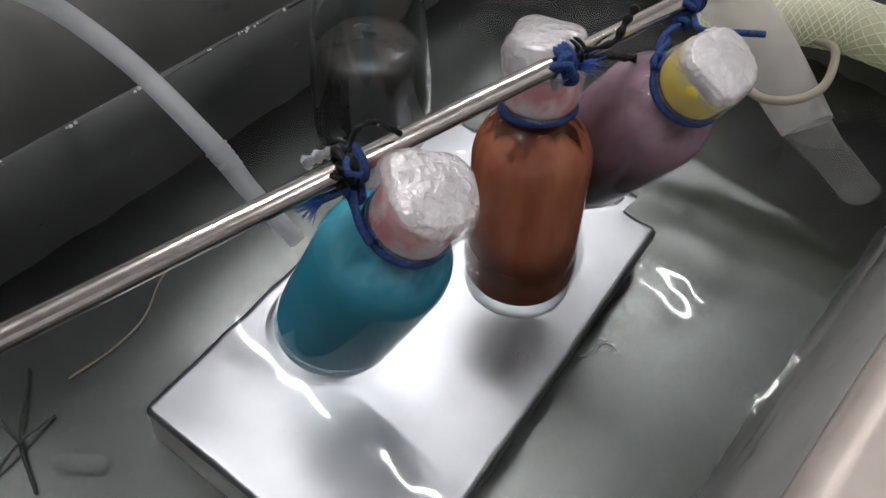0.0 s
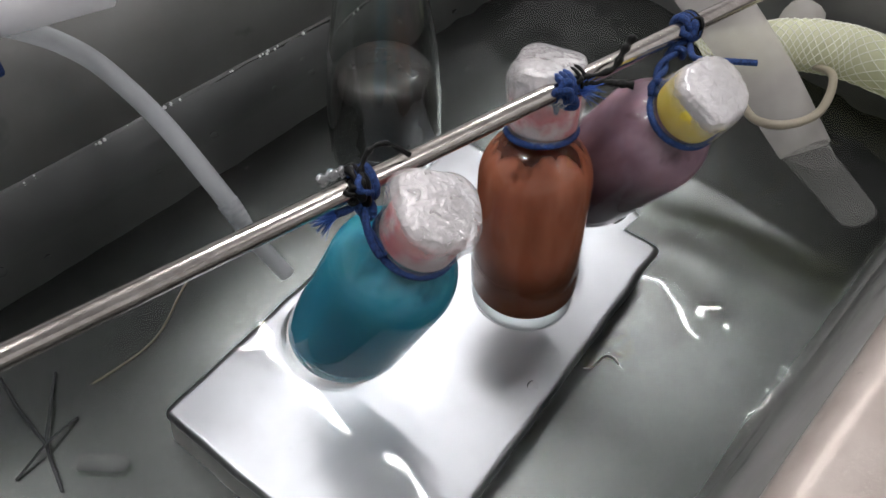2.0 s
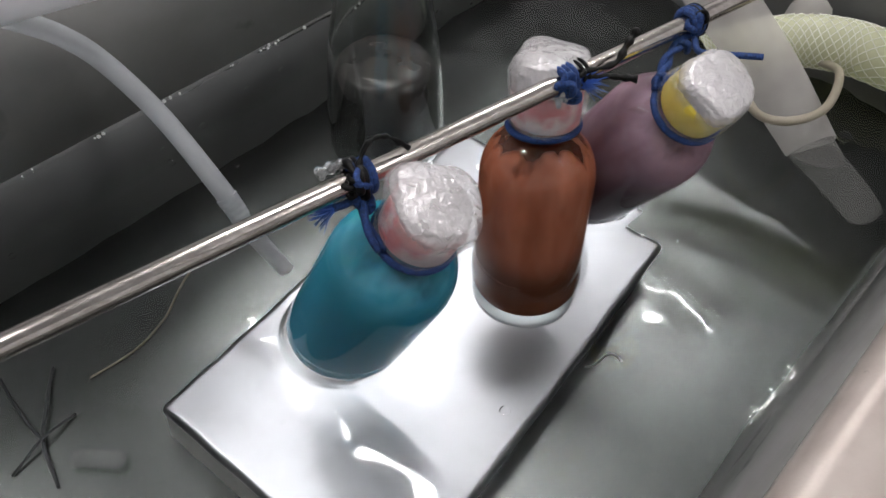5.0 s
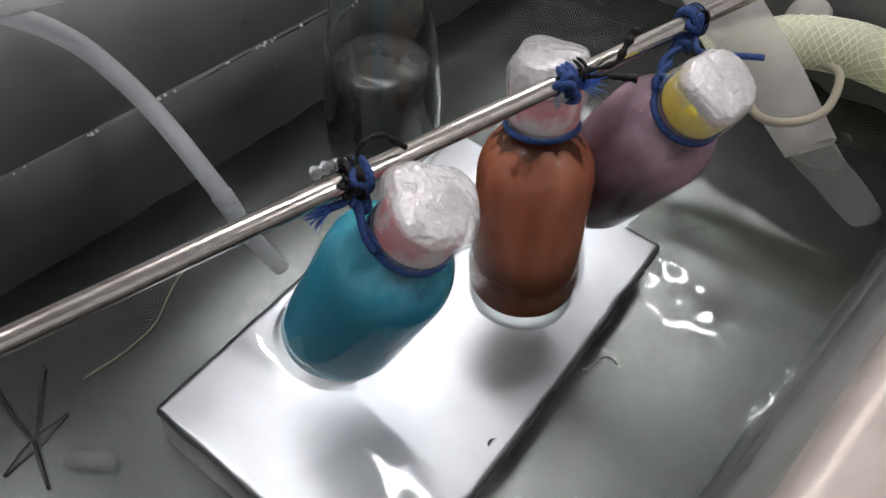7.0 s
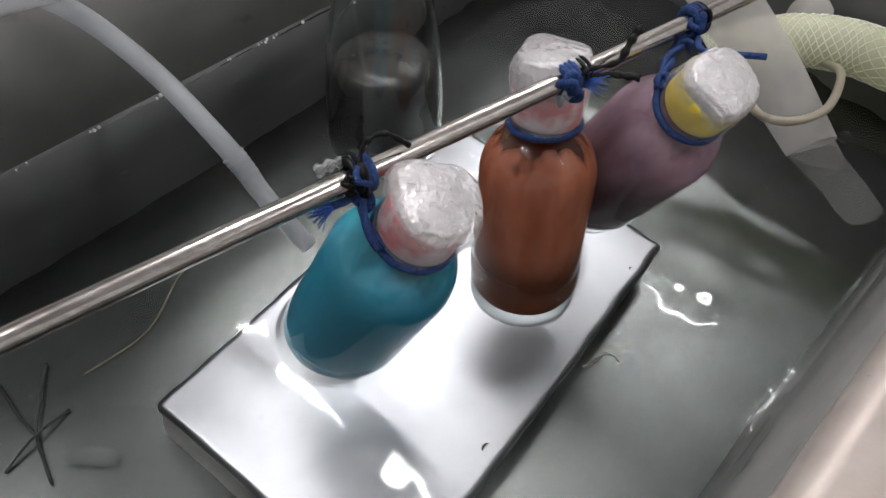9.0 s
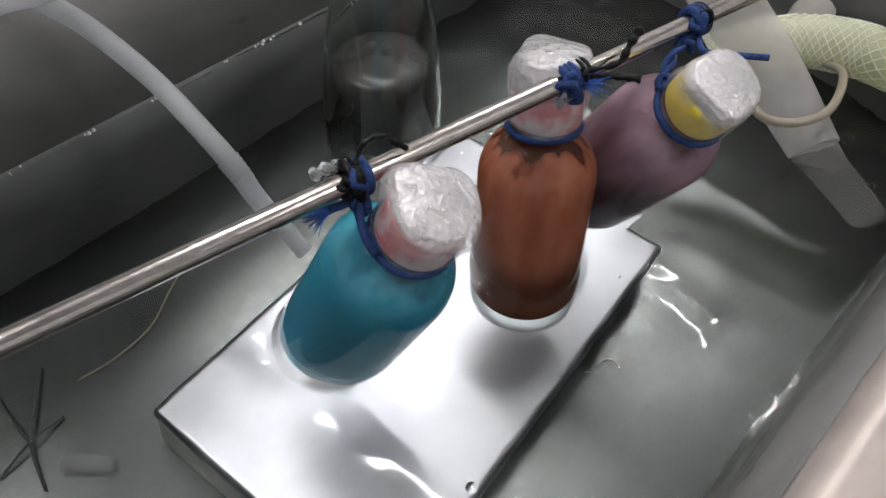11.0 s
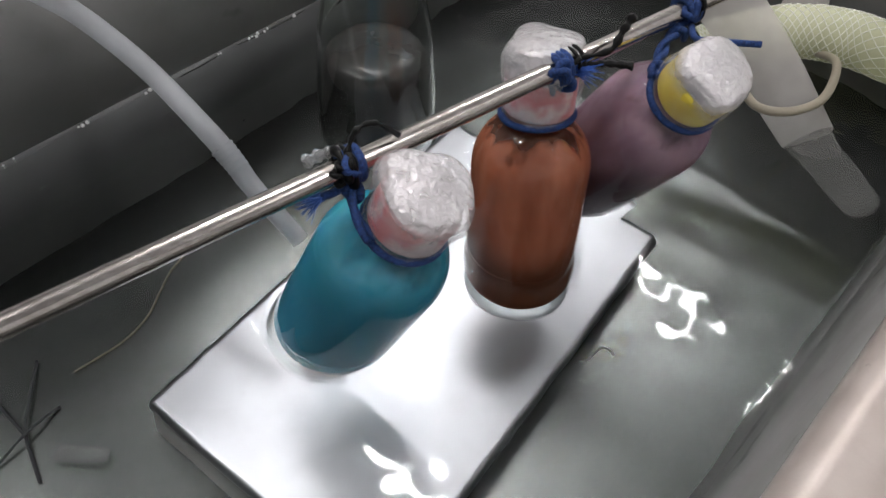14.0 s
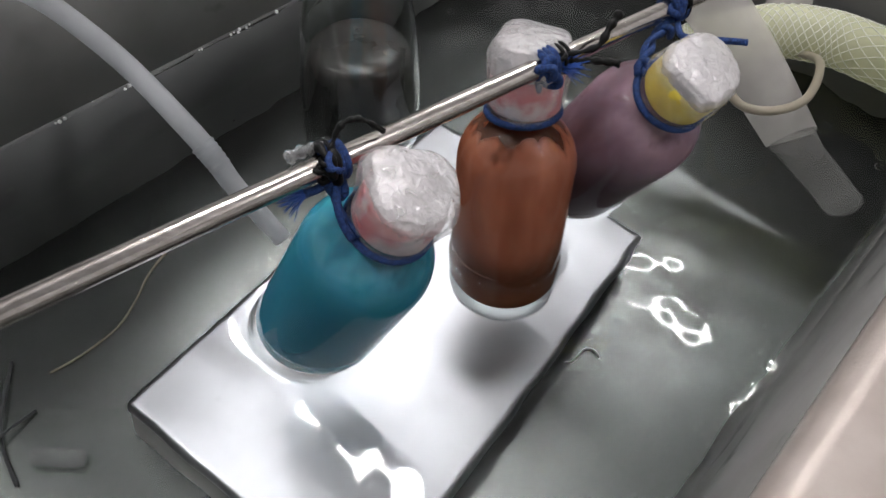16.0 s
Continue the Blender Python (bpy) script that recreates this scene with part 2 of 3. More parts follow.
def translucent(name, color, clear, rough=0.35):
    """Cloudy plastic: a mix of clear pass-through, diffuse glow-through and gloss."""
    m = bpy.data.materials.new(name)
    m.use_nodes = True
    nt = m.node_tree
    b = nt.nodes["Principled BSDF"]
    b.inputs["Base Color"].default_value = (*color, 1)
    b.inputs["Roughness"].default_value = rough
    tl = nt.nodes.new("ShaderNodeBsdfTranslucent")
    tl.inputs[0].default_value = (*color, 1)
    m1 = nt.nodes.new("ShaderNodeMixShader")
    m1.inputs[0].default_value = 0.4
    nt.links.new(b.outputs[0], m1.inputs[1])
    nt.links.new(tl.outputs[0], m1.inputs[2])
    tr = nt.nodes.new("ShaderNodeBsdfTransparent")
    m2 = nt.nodes.new("ShaderNodeMixShader")
    tc = nt.nodes.new("ShaderNodeTexCoord")
    n = nt.nodes.new("ShaderNodeTexNoise")
    n.inputs["Scale"].default_value = 40
    nt.links.new(tc.outputs["Object"], n.inputs["Vector"])
    mr = nt.nodes.new("ShaderNodeMapRange")
    mr.inputs["To Min"].default_value, mr.inputs["To Max"].default_value = clear - 0.12, clear + 0.12
    nt.links.new(n.outputs["Fac"], mr.inputs["Value"])
    nt.links.new(mr.outputs[0], m2.inputs[0])
    nt.links.new(m1.outputs[0], m2.inputs[1])
    nt.links.new(tr.outputs[0], m2.inputs[2])
    nt.links.new(m2.outputs[0], nt.nodes["Material Output"].inputs["Surface"])
    return m


M_FILM = film_material(0.1195, 0.1285, 0.55)
M_FILM_HIGH = film_material(0.1190, 0.1265, 0.34)
M_SILICONE = translucent("cloudy silicone", (0.58, 0.60, 0.62), 0.40)
M_PP = translucent("cloudy polypropylene", (0.78, 0.75, 0.72), 0.54)
M_NOZZLE = translucent("clear wet polypropylene", (0.66, 0.65, 0.63), 0.76)
M_HOSE = translucent("yellowed clear hose", (0.84, 0.85, 0.60), 0.12, 0.25)


# ---- mesh helpers ----
def link(name, bm, material, parent=None, smooth=True):
    me = bpy.data.meshes.new(name)
    bmesh.ops.recalc_face_normals(bm, faces=bm.faces)
    bm.to_mesh(me)
    bm.free()
    if smooth:
        me.shade_smooth()
    me.materials.append(material)
    ob = new(name, me)
    if parent:
        ob.parent = parent
    return ob


def part(name, bm, material, parent, label="", smooth=True):
    return tagged(link(name, bm, material, parent, smooth), label)


def thing(name, m, label, category, group=""):
    ob = new(name)
    ob.empty_display_size = 0.01
    ob.matrix_basis = m
    return tagged(ob, label, category, group)


def lathe(profile, steps=64, bm=None, wobble=None):
    """Turn (r, z) points about z. wobble(angle, r, z) scales the radius."""
    bm = bm or bmesh.new()
    rings = []
    for r, z in profile:
        if r < 1e-6:
            rings.append([bm.verts.new((0, 0, z))])
            continue
        ring = []
        for i in range(steps):
            a = 2 * math.pi * i / steps
            k = wobble(a, r, z) if wobble else 1.0
            ring.append(bm.verts.new((r * k * math.cos(a), r * k * math.sin(a), z)))
        rings.append(ring)
    for a, b in zip(rings, rings[1:]):
        for i in range(steps):
            j = (i + 1) % steps
            if len(a) == 1 and len(b) == 1:
                continue
            if len(a) == 1:
                bm.faces.new((a[0], b[i], b[j]))
            elif len(b) == 1:
                bm.faces.new((a[i], b[0], a[j]))
            else:
                bm.faces.new((a[i], b[i], b[j], a[j]))
    return bm


def spline(points, per=10):
    """Catmull-Rom through the points."""
    p = [Vector(q) for q in points]
    p = [p[0] * 2 - p[1]] + p + [p[-1] * 2 - p[-2]]
    out = []
    for i in range(1, len(p) - 2):
        for k in range(per):
            t = k / per
            a, b, c, d = p[i - 1:i + 3]
            out.append(0.5 * ((2 * b) + (c - a) * t + (2 * a - 5 * b + 4 * c - d) * t * t + (3 * b - a - 3 * c + d) * t ** 3))
    out.append(p[-2])
    return out


def sweep(path, radius, sides=12, bm=None, cap=True):
    """A tube along path; radius is a number or a function of 0..1."""
    bm = bm or bmesh.new()
    n = len(path)
    tangent = [(path[min(i + 1, n - 1)] - path[max(i - 1, 0)]).normalized() for i in range(n)]
    side = tangent[0].orthogonal().normalized()
    rings = []
    for i, q in enumerate(path):
        side = (side - tangent[i] * side.dot(tangent[i])).normalized()
        up = tangent[i].cross(side)
        r = radius(i / (n - 1)) if callable(radius) else radius
        rings.append([bm.verts.new(q + r * (math.cos(a) * side + math.sin(a) * up)) for a in (2 * math.pi * k / sides for k in range(sides))])
    for a, b in zip(rings, rings[1:]):
        for i in range(sides):
            j = (i + 1) % sides
            bm.faces.new((a[i], a[j], b[j], b[i]))
    if cap:
        bm.faces.new(rings[0][::-1])
        bm.faces.new(rings[-1])
    return bm


def block(lo, hi, bevel=0.0, segments=3, bm=None):
    bm = bm or bmesh.new()
    lo, hi = Vector(lo), Vector(hi)
    made = bmesh.ops.create_cube(bm, size=1.0, matrix=Matrix.LocRotScale((lo + hi) / 2, None, hi - lo))
    if bevel:
        edges = {e for v in made["verts"] for e in v.link_edges}
        bmesh.ops.bevel(bm, geom=list(edges), offset=bevel, segments=segments, profile=0.5, affect="EDGES")
    return bm


def along(base, tip):
    """Pose with its origin at base and z towards tip."""
    d = Vector(tip) - Vector(base)
    return Matrix.Translation(base) @ d.to_track_quat("Z", "Y").to_matrix().to_4x4()


TURN_TANK = pose(0, 0, 0, 0, 0, 46)

# ---- the room ----
ROOM = (-2.6, 2.6, -2.2, 3.4, -0.9, 2.15)
x0, x1, y0, y1, z0, z1 = ROOM
room_parts = (
    ("floor", (x0, y0, z0 - 0.1), (x1, y1, z0), M_PAINT, "plain grey laboratory floor"),
    ("ceiling", (x0, y0, z1), (x1, y1, z1 + 0.1), M_CEIL, "plain pale ceiling over the bath"),
    ("wall_south", (x0, y0 - 0.1, z0), (x1, y0, z1), M_PAINT, "plain grey painted wall"),
    ("wall_north", (x0, y1, z0), (x1, y1 + 0.1, z1), M_PAINT, "plain grey painted wall"),
    ("wall_west", (x0 - 0.1, y0, z0), (x0, y1, z1), M_PAINT, "plain grey painted wall"),
    ("wall_east", (x1, y0, z0), (x1 + 0.1, y1, z1), M_PAINT, "plain grey painted wall"),
)
for name, lo, hi, m, label in room_parts:
    tagged(link(name, block(lo, hi), m, smooth=False), label, "wall" if "wall" in name else name, kind="structure")


def ceiling_lamp(x, y):
    lamp = thing("ceiling_lamp", pose(x, y, z1, 0, 0, -44.4), "long white fluorescent ceiling lamp, switched on", "lamp", "ceiling lamps")
    part("case", block((-0.63, -0.06, -0.05), (0.63, 0.06, 0.0), 0.006), M_CASE, lamp)
    part("fluorescent_tube", sweep([Vector((-0.60, 0, -0.085)), Vector((0, 0, -0.085)), Vector((0.60, 0, -0.085))], 0.0165, 16), M_LAMP, lamp, "glowing white tube")
    for e in (-0.61, 0.61):
        part("socket", block((e - 0.01, -0.02, -0.10), (e + 0.01, 0.02, -0.05), 0.003), M_CASE, lamp)


for x, y in ((0.677, 1.919), (-0.165, 1.06), (-1.0, 0.20), (1.65, -0.65)):
    ceiling_lamp(x, y)

# ---- the bath ----
U0, U1, VF, VB = -0.22, 0.52, -0.006, 0.338
END = 0.16                        # thickness of the insulated ends
bath = thing("water_bath", TURN_TANK, "grey stainless steel laboratory water bath, filled with water", "water bath")


def wall_profile(points, lo, hi, axis):
    """Extrude a closed (offset, z) profile along the u or v axis."""
    bm = bmesh.new()
    ends = []
    for s in (lo, hi):
        ends.append([bm.verts.new((s, p, z) if axis == "u" else (p, s, z)) for p, z in points])
    a, b = ends
    bm.faces.new(a)
    bm.faces.new(b[::-1])
    for i in range(len(a)):
        j = (i + 1) % len(a)
        bm.faces.new((a[i], b[i], b[j], a[j]))
    return bm


def arc(cx, cz, r, a0, a1, n=8):
    return [(cx + r * math.cos(math.radians(a0 + (a1 - a0) * i / n)), cz + r * math.sin(math.radians(a0 + (a1 - a0) * i / n))) for i in range(n + 1)]


lean = -0.0085 / 0.094
LIP = VF + lean * RIM_Z             # where the wall's face meets the rim
front = [(VF + 0.0004, FLOOR_Z), (LIP, RIM_Z - 0.0072), (VF - 0.0445, RIM_Z - 0.0072), (VF - 0.0445, FLOOR_Z)]
part("front_wall", wall_profile(front, U0 - END, U1 + END, "u"), M_WALL, bath, "dull grey steel inner wall")
part("back_wall_sunk", wall_profile([(VB + 0.0002, FLOOR_Z), (VB + 0.0002, 0.0005), (VB + 0.045, 0.0005), (VB + 0.045, FLOOR_Z)], U0 - END, U1 + END, "u"), M_WALL_DIM, bath, "wet steel below the waterline, coloured dark for the dimness there")
back = [(VB, 0.0006), (VB, RIM_Z - 0.006)] + arc(VB + 0.006, RIM_Z - 0.006, 0.006, 180, 90) + [(VB + 0.045, RIM_Z), (VB + 0.045, 0.0006)]
part("back_wall", wall_profile(back, U0 - END, U1 + END, "u"), M_WALL, bath, "dull grey steel inner wall")
part("end_wall", wall_profile([(U0, FLOOR_Z), (U0, RIM_Z), (U0 - END, RIM_Z), (U0 - END, FLOOR_Z)], VF, VB, "v"), M_WALL, bath, "dull grey steel inner wall")
part("end_wall", wall_profile([(U1, FLOOR_Z), (U1, RIM_Z), (U1 + END, RIM_Z), (U1 + END, FLOOR_Z)], VF, VB, "v"), M_WALL, bath, "dull grey steel inner wall")
part("floor_plate", block((U0 - END, VF - 0.0445, FLOOR_Z - 0.02), (U1 + END, VB + 0.045, FLOOR_Z)), M_FLOOR, bath, "satin steel bath floor", smooth=False)
rim = [(LIP + 0.0006, RIM_Z - 0.0070)] + arc(LIP - 0.0084, RIM_Z - 0.004, 0.009, 0, 90, 9)
rim += [(VF - 0.16, RIM_Z + 0.005), (VF - 0.16, RIM_Z - 0.02), (VF - 0.0455, RIM_Z - 0.02), (VF - 0.0455, RIM_Z - 0.0070)]
part("rim", wall_profile(rim, U0 - END, U1 + END, "u"), M_RIM, bath, "beige satin front rim")
part("cabinet_body", block((U0 - END, VF - 0.16, -0.9), (U1 + END, VB + 0.045, FLOOR_Z - 0.022), 0.004), M_PAINT, bath, "grey painted lower body")
screw = tagged(link("rim_screw", lathe([(0, 0.0004), (0.0012, 0.0003), (0.0016, 0.0010), (0.0022, 0.0012), (0.0028, 0.0008), (0.0030, 0.0)], 24), M_HOLE), "small dark screw head set in the beige rim", "screw")
screw.location = (0.1120, 0.0680, RIM_Z + 0.005)

# ---- sunken steel box ----
box = thing("steel_box", pose(0, 0, 0, 0, 0, 52.5), "bright brushed stainless steel box lying under the water", "box")
BX0, BX1, BY0, BY1 = 0.0585, 0.3060, 0.0565, 0.2042
part("lid", block((BX0, BY0, BOX_Z - 0.0088), (BX1, BY1, BOX_Z), 0.0042, 6), M_BOX, box, "bright satin steel lid with rounded edges")
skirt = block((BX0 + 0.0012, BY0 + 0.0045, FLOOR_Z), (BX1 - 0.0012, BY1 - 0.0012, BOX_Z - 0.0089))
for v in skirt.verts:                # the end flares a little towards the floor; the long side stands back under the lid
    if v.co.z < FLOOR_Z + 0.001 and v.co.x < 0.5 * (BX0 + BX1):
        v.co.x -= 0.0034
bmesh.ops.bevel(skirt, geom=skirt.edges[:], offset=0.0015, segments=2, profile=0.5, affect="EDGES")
part("skirt", skirt, M_SKIRT, box, "grey steel side, its shade set in the colour")


# ---- water ----
def ripples(u, v):
    """Height of the water: many small crossing waves, livelier towards the inlet at the far end."""
    rng = np.random.default_rng(12)
    h = np.zeros_like(u)
    count = 34
    for k in range(count):
        lam = 0.0125 * (0.048 / 0.0125) ** (k / (count - 1))
        a, ph = rng.uniform(0, 2 * np.pi), rng.uniform(0, 2 * np.pi)
        kx, ky = 2 * np.pi / lam * np.cos(a), 2 * np.pi / lam * np.sin(a)
        bend = 0.35 * np.sin(19 * u + 3 * k) + 0.35 * np.sin(23 * v + 5 * k)
        h += RIPPLE_SLOPE * math.sqrt(2 / count) * lam / (2 * np.pi) * np.sin(kx * u + ky * v + ph + bend)
    t = np.clip((u - 0.10) / 0.24, 0, 1)
    return h * (0.40 + 0.68 * t * t * (3 - 2 * t) + 0.5 * np.clip((u - 0.34) / 0.2, 0, 1))


RIPPLE_SLOPE = 0.024
DRIFT = 0.05                       # the waves travel this far either way along the bath


def make_water():
    step = 0.0016
    ua, ub, va, vb = U0 - 0.072, U1 + 0.072, VF - 0.024, VB + 0.024
    nu, nv = int((ub - ua) / step), int((vb - va) / step)
    gu, gv = np.meshgrid(ua + step * np.arange(nu + 1), va + step * np.arange(nv + 1))
    verts = np.stack((gu, gv, ripples(gu, gv)), axis=-1).reshape(-1, 3).tolist()
    faces = [(j * (nu + 1) + i, j * (nu + 1) + i + 1, (j + 1) * (nu + 1) + i + 1, (j + 1) * (nu + 1) + i) for j in range(nv) for i in range(nu)]
    me = bpy.data.meshes.new("water")
    me.from_pydata(verts, [], faces)
    me.shade_smooth()
    me.materials.append(M_WATER)
    ob = new("water", me)
    ob.matrix_basis = TURN_TANK
    ob.visible_shadow = False
    return tagged(ob, "clear rippling water filling the bath", "water", kind="structure")


water = make_water()

# ---- steel rod ----
ROD_A, ROD_B = Vector((-0.1184, 0.1124, 0.098)), Vector((0.091, 0.2626, 0.098))
ROD_DIR = (ROD_B - ROD_A).normalized()
ROD_R = 0.0039


def on_rod(x):
    """Point on the rod's axis at that world x."""
    return ROD_A + ROD_DIR * ((x - ROD_A.x) / ROD_DIR.x)


rod = link("steel_rod", sweep([on_rod(-0.36), on_rod(-0.1), on_rod(0.1), on_rod(0.36)], ROD_R, 40), M_ROD)
tagged(rod, "polished stainless steel rod laid across the bath", "rod")

# ---- bottles ----
def dome(r, z, stop, n=9):
    """Shoulder of the bottle: a quarter round up to the angle stop."""
    return [(r * math.cos(math.radians(stop * i / n)), z + r * math.sin(math.radians(stop * i / n))) for i in range(n + 1)]


OUTER = [(0, 0.0025), (0.016, 0.002), (0.0205, 0.0), (0.0235, 0.0006), (0.0252, 0.0035), (0.026, 0.009), (0.026, 0.045)] + dome(0.026, 0.0805, 61) + [(0.0119, 0.1045), (0.0118, 0.108), (0.0118, 0.121)]


def liquid_profile(r, foot):
    """Inside of the glass: radius r, over a thick rounded base of that height."""
    return [(0, foot), (0.55 * r, foot), (0.82 * r, foot + 0.0012), (0.95 * r, foot + 0.0045), (r, foot + 0.012), (r + 0.0022, 0.045)] + dome(r + 0.0026, 0.0805, 58) + [(0.0, 0.1010)]


def glass_shell():
    """The glass, solid up to the mouth; the liquid fills it to a thin wall."""
    return lathe(OUTER + [(0, 0.121)], 72)


def lumpy(seed, amount=0.07):
    def f(a, r, z):
        return 1 + (0.065 * math.cos(4 * a + seed) + 0.05 * math.cos(3 * a + 2 * seed)) * min(1, max(0, (z - 0.107) / 0.010)) + amount * noise.noise(Vector((math.cos(a) * 1.6, math.sin(a) * 1.6, z * 130 + seed))) + 0.045 * noise.noise(Vector((math.cos(a) * 5, math.sin(a) * 5, z * 400 + seed)))
    return f


def liquid_half(pose_m, level, below, inside):
    """The contents under or over a level plane of the world."""
    bm = lathe(dense_profile(inside, 2), 64)
    inv = pose_m.inverted()
    co, no = inv @ Vector((*pose_m.translation.xy, level)), (inv.to_3x3() @ Vector((0, 0, 1))).normalized()
    cut = bmesh.ops.bisect_plane(bm, geom=bm.verts[:] + bm.edges[:] + bm.faces[:], plane_co=co, plane_no=no, clear_outer=below, clear_inner=not below)
    rim_edges = [e for e in cut["geom_cut"] if isinstance(e, bmesh.types.BMEdge)]
    if below:
        bmesh.ops.contextual_create(bm, geom=rim_edges)
    return bm


def dense_profile(profile, k):
    out = []
    for (r0, q0), (r1, q1) in zip(profile, profile[1:]):
        out += [(r0 + (r1 - r0) * n / k, q0 + (q1 - q0) * n / k) for n in range(k)]
    return out + [profile[-1]]


def bottle(base, cap, liquid, coating, level, label, seal, seal_label, seed, tall=0.0, top=1.0, inside=(0.0202, 0.0046), film=M_FILM, seal_top=0.1235, seal_r=1.0):
    m = along(base, cap)
    b = thing("glass_bottle", m, label, "bottle", "bottles tied to the rod")
    glass = part("glass_body", glass_shell(), M_GLASS, b, "clear glass with a knurled base")
    glass.visible_shadow = False
    part("liquid", liquid_half(m, level, True, liquid_profile(*inside)), liquid, b, "coloured liquid in the lower part")
    part("clinging_film", liquid_half(m, level, False, liquid_profile(*inside)), coating, b, "paler liquid film clinging to the glass")
    knurl = bmesh.new()
    for i in range(72):
        a = 2 * math.pi * i / 72
        bmesh.ops.create_cube(knurl, size=1.0, matrix=Matrix.Rotation(a, 4, "Z") @ Matrix.LocRotScale((0.0229, 0, 0.0004), Euler((0, 0.5, 0)), (0.0022, 0.0009, 0.0014)))
    part("knurled_ring", knurl, M_GLASS, glass, smooth=False).visible_shadow = False
    seal_ob = part("seal_cap", lathe([(0.0, 0.1075), (0.0140 * seal_r, 0.1075), (0.0150 * seal_r, 0.109), (0.0150 * seal_r, seal_top - 0.002), (0.0145 * seal_r, seal_top), (0, seal_top + 0.0005)], 40), seal, b, seal_label)
    part("seal_top", lathe([(0.0143 * seal_r, seal_top + 0.0003), (0.0136 * seal_r, seal_top + 0.0028), (0.0, seal_top + 0.0038)], 32), M_FOIL, seal_ob)
    wrap = [(0.0128, 0.1050), (0.0150, 0.1062), (0.0158, 0.110), (0.0162, 0.116), (0.0170 * top, 0.1225 + 0.5 * tall), (0.0166 * top, 0.1275 + 0.8 * tall), (0.0146 * top, 0.1303 + tall),
            (0.0100 * top, 0.1315 + tall), (0.0050 * top, 0.1322 + tall), (0.0, 0.1324 + tall)]
    dense = []
    for (r0, q0), (r1, q1) in zip(wrap, wrap[1:]):
        dense += [(r0 + (r1 - r0) * k / 3, q0 + (q1 - q0) * k / 3) for k in range(3)]
    dense.append(wrap[-1])
    part("cling_film_wrap", lathe(dense, 56, wobble=lumpy(seed)), film, b, "crumpled clear cling film over the cap")
    return b


teal = bottle((-0.0407, 0.1864, -0.0200), (0.0028, 0.1727, 0.0906), M_TEAL, M_TEAL_FILM, 0.003, "tilted glass bottle of milky teal liquid, tied to the rod", M_RED, "reddish cap under film", 1.0, 0.0, 1.04, (0.0196, 0.010))
brown = bottle((0.0512, 0.2205, -0.0330), (0.0508, 0.2465, 0.0845), M_BROWN, M_BROWN_FILM, 0.002, "upright glass bottle of orange-brown liquid, half sunk in water", M_RED, "reddish cap under film", 5.0, 0.007, 1.0)
purple = bottle((0.0814, 0.2788, -0.0109), (0.1116, 0.2340, 0.0962), M_PURPLE, M_PURPLE_FILM, 0.004, "tilted glass bottle of mauve liquid with a yellow cap", M_YELLOW, "yellow cap under film", 9.0, -0.0010, 0.92, (0.0200, 0.008), M_FILM_HIGH, 0.1230, 0.96)

# dark flask near the back wall
flask = thing("glass_flask", pose(-0.021, 0.322, -0.03), "clear tapered glass flask of dark grey liquid", "flask")
FO = [(0, 0.0), (0.027, 0.0), (0.031, 0.003), (0.032, 0.010), (0.0315, 0.05), (0.028, 0.085), (0.022, 0.115), (0.0175, 0.14), (0.0170, 0.17)]
FI = [(max(0.0, r - 0.0018), z + (0.002 if z < 0.02 else 0)) for r, z in FO]
fg = part("glass_wall", lathe(FO + FI[::-1], 64), M_GLASS, flask, "clear thin glass")
fg.visible_shadow = False
part("dark_contents", lathe([(0, 0.0025), (0.026, 0.003), (0.0295, 0.008), (0.0295, 0.035), (0.0290, 0.050), (0.0274, 0.062), (0.0256, 0.0680), (0.0225, 0.0705), (0.0150, 0.0716), (0, 0.0720)], 48), M_SMOKE, flask)

# ---- cord ties ----
CORD = 0.00165


def rod_coil(x, turns, pitch, r=None, phase=0.0):
    """Points of a coil about the rod."""
    c = on_rod(x)
    up = Vector((0, 0, 1))
    out = ROD_DIR.cross(up).normalized()
    r = r or ROD_R + CORD * 0.9
    n = int(14 * turns)
    pts = []
    for i in range(n + 1):
        a = phase + 2 * math.pi * turns * i / n
        pts.append(c + ROD_DIR * pitch * (i / n - 0.5) + (out * math.cos(a) + up * math.sin(a)) * r)
    return pts


def fuzz(at, direction, count, length, seed):
    rnd = random.Random(seed)
    bm = bmesh.new()
    for _ in range(count):
        d = (Vector(direction).normalized() + 0.55 * Vector((rnd.uniform(-1, 1), rnd.uniform(-1, 1), rnd.uniform(-1, 1)))).normalized()
        p = Vector(at) + 0.0012 * Vector((rnd.uniform(-1, 1), rnd.uniform(-1, 1), rnd.uniform(-1, 1)))
        le = length * rnd.uniform(0.5, 1.0)
        bend = 0.25 * le * Vector((rnd.uniform(-1, 1), rnd.uniform(-1, 1), rnd.uniform(-1, 1)))
        sweep([p, p + d * le * 0.5 + bend * 0.5, p + d * le + bend], lambda t: 0.00022 * (1 - 0.6 * t), 4, bm)
    return bm


def twisted(a, b, sag, turns, phase):
    """One strand of a two-strand twist from a to b."""
    a, b = Vector(a), Vector(b)
    d = (b - a).normalized()
    side = d.orthogonal().normalized()
    up = d.cross(side)
    pts = []
    for i in range(25):
        t = i / 24
        ang = phase + 2 * math.pi * turns * t
        pts.append(a.lerp(b, t) + Vector(sag) * math.sin(math.pi * t) + CORD * 0.85 * (math.cos(ang) * side + math.sin(ang) * up))
    return pts


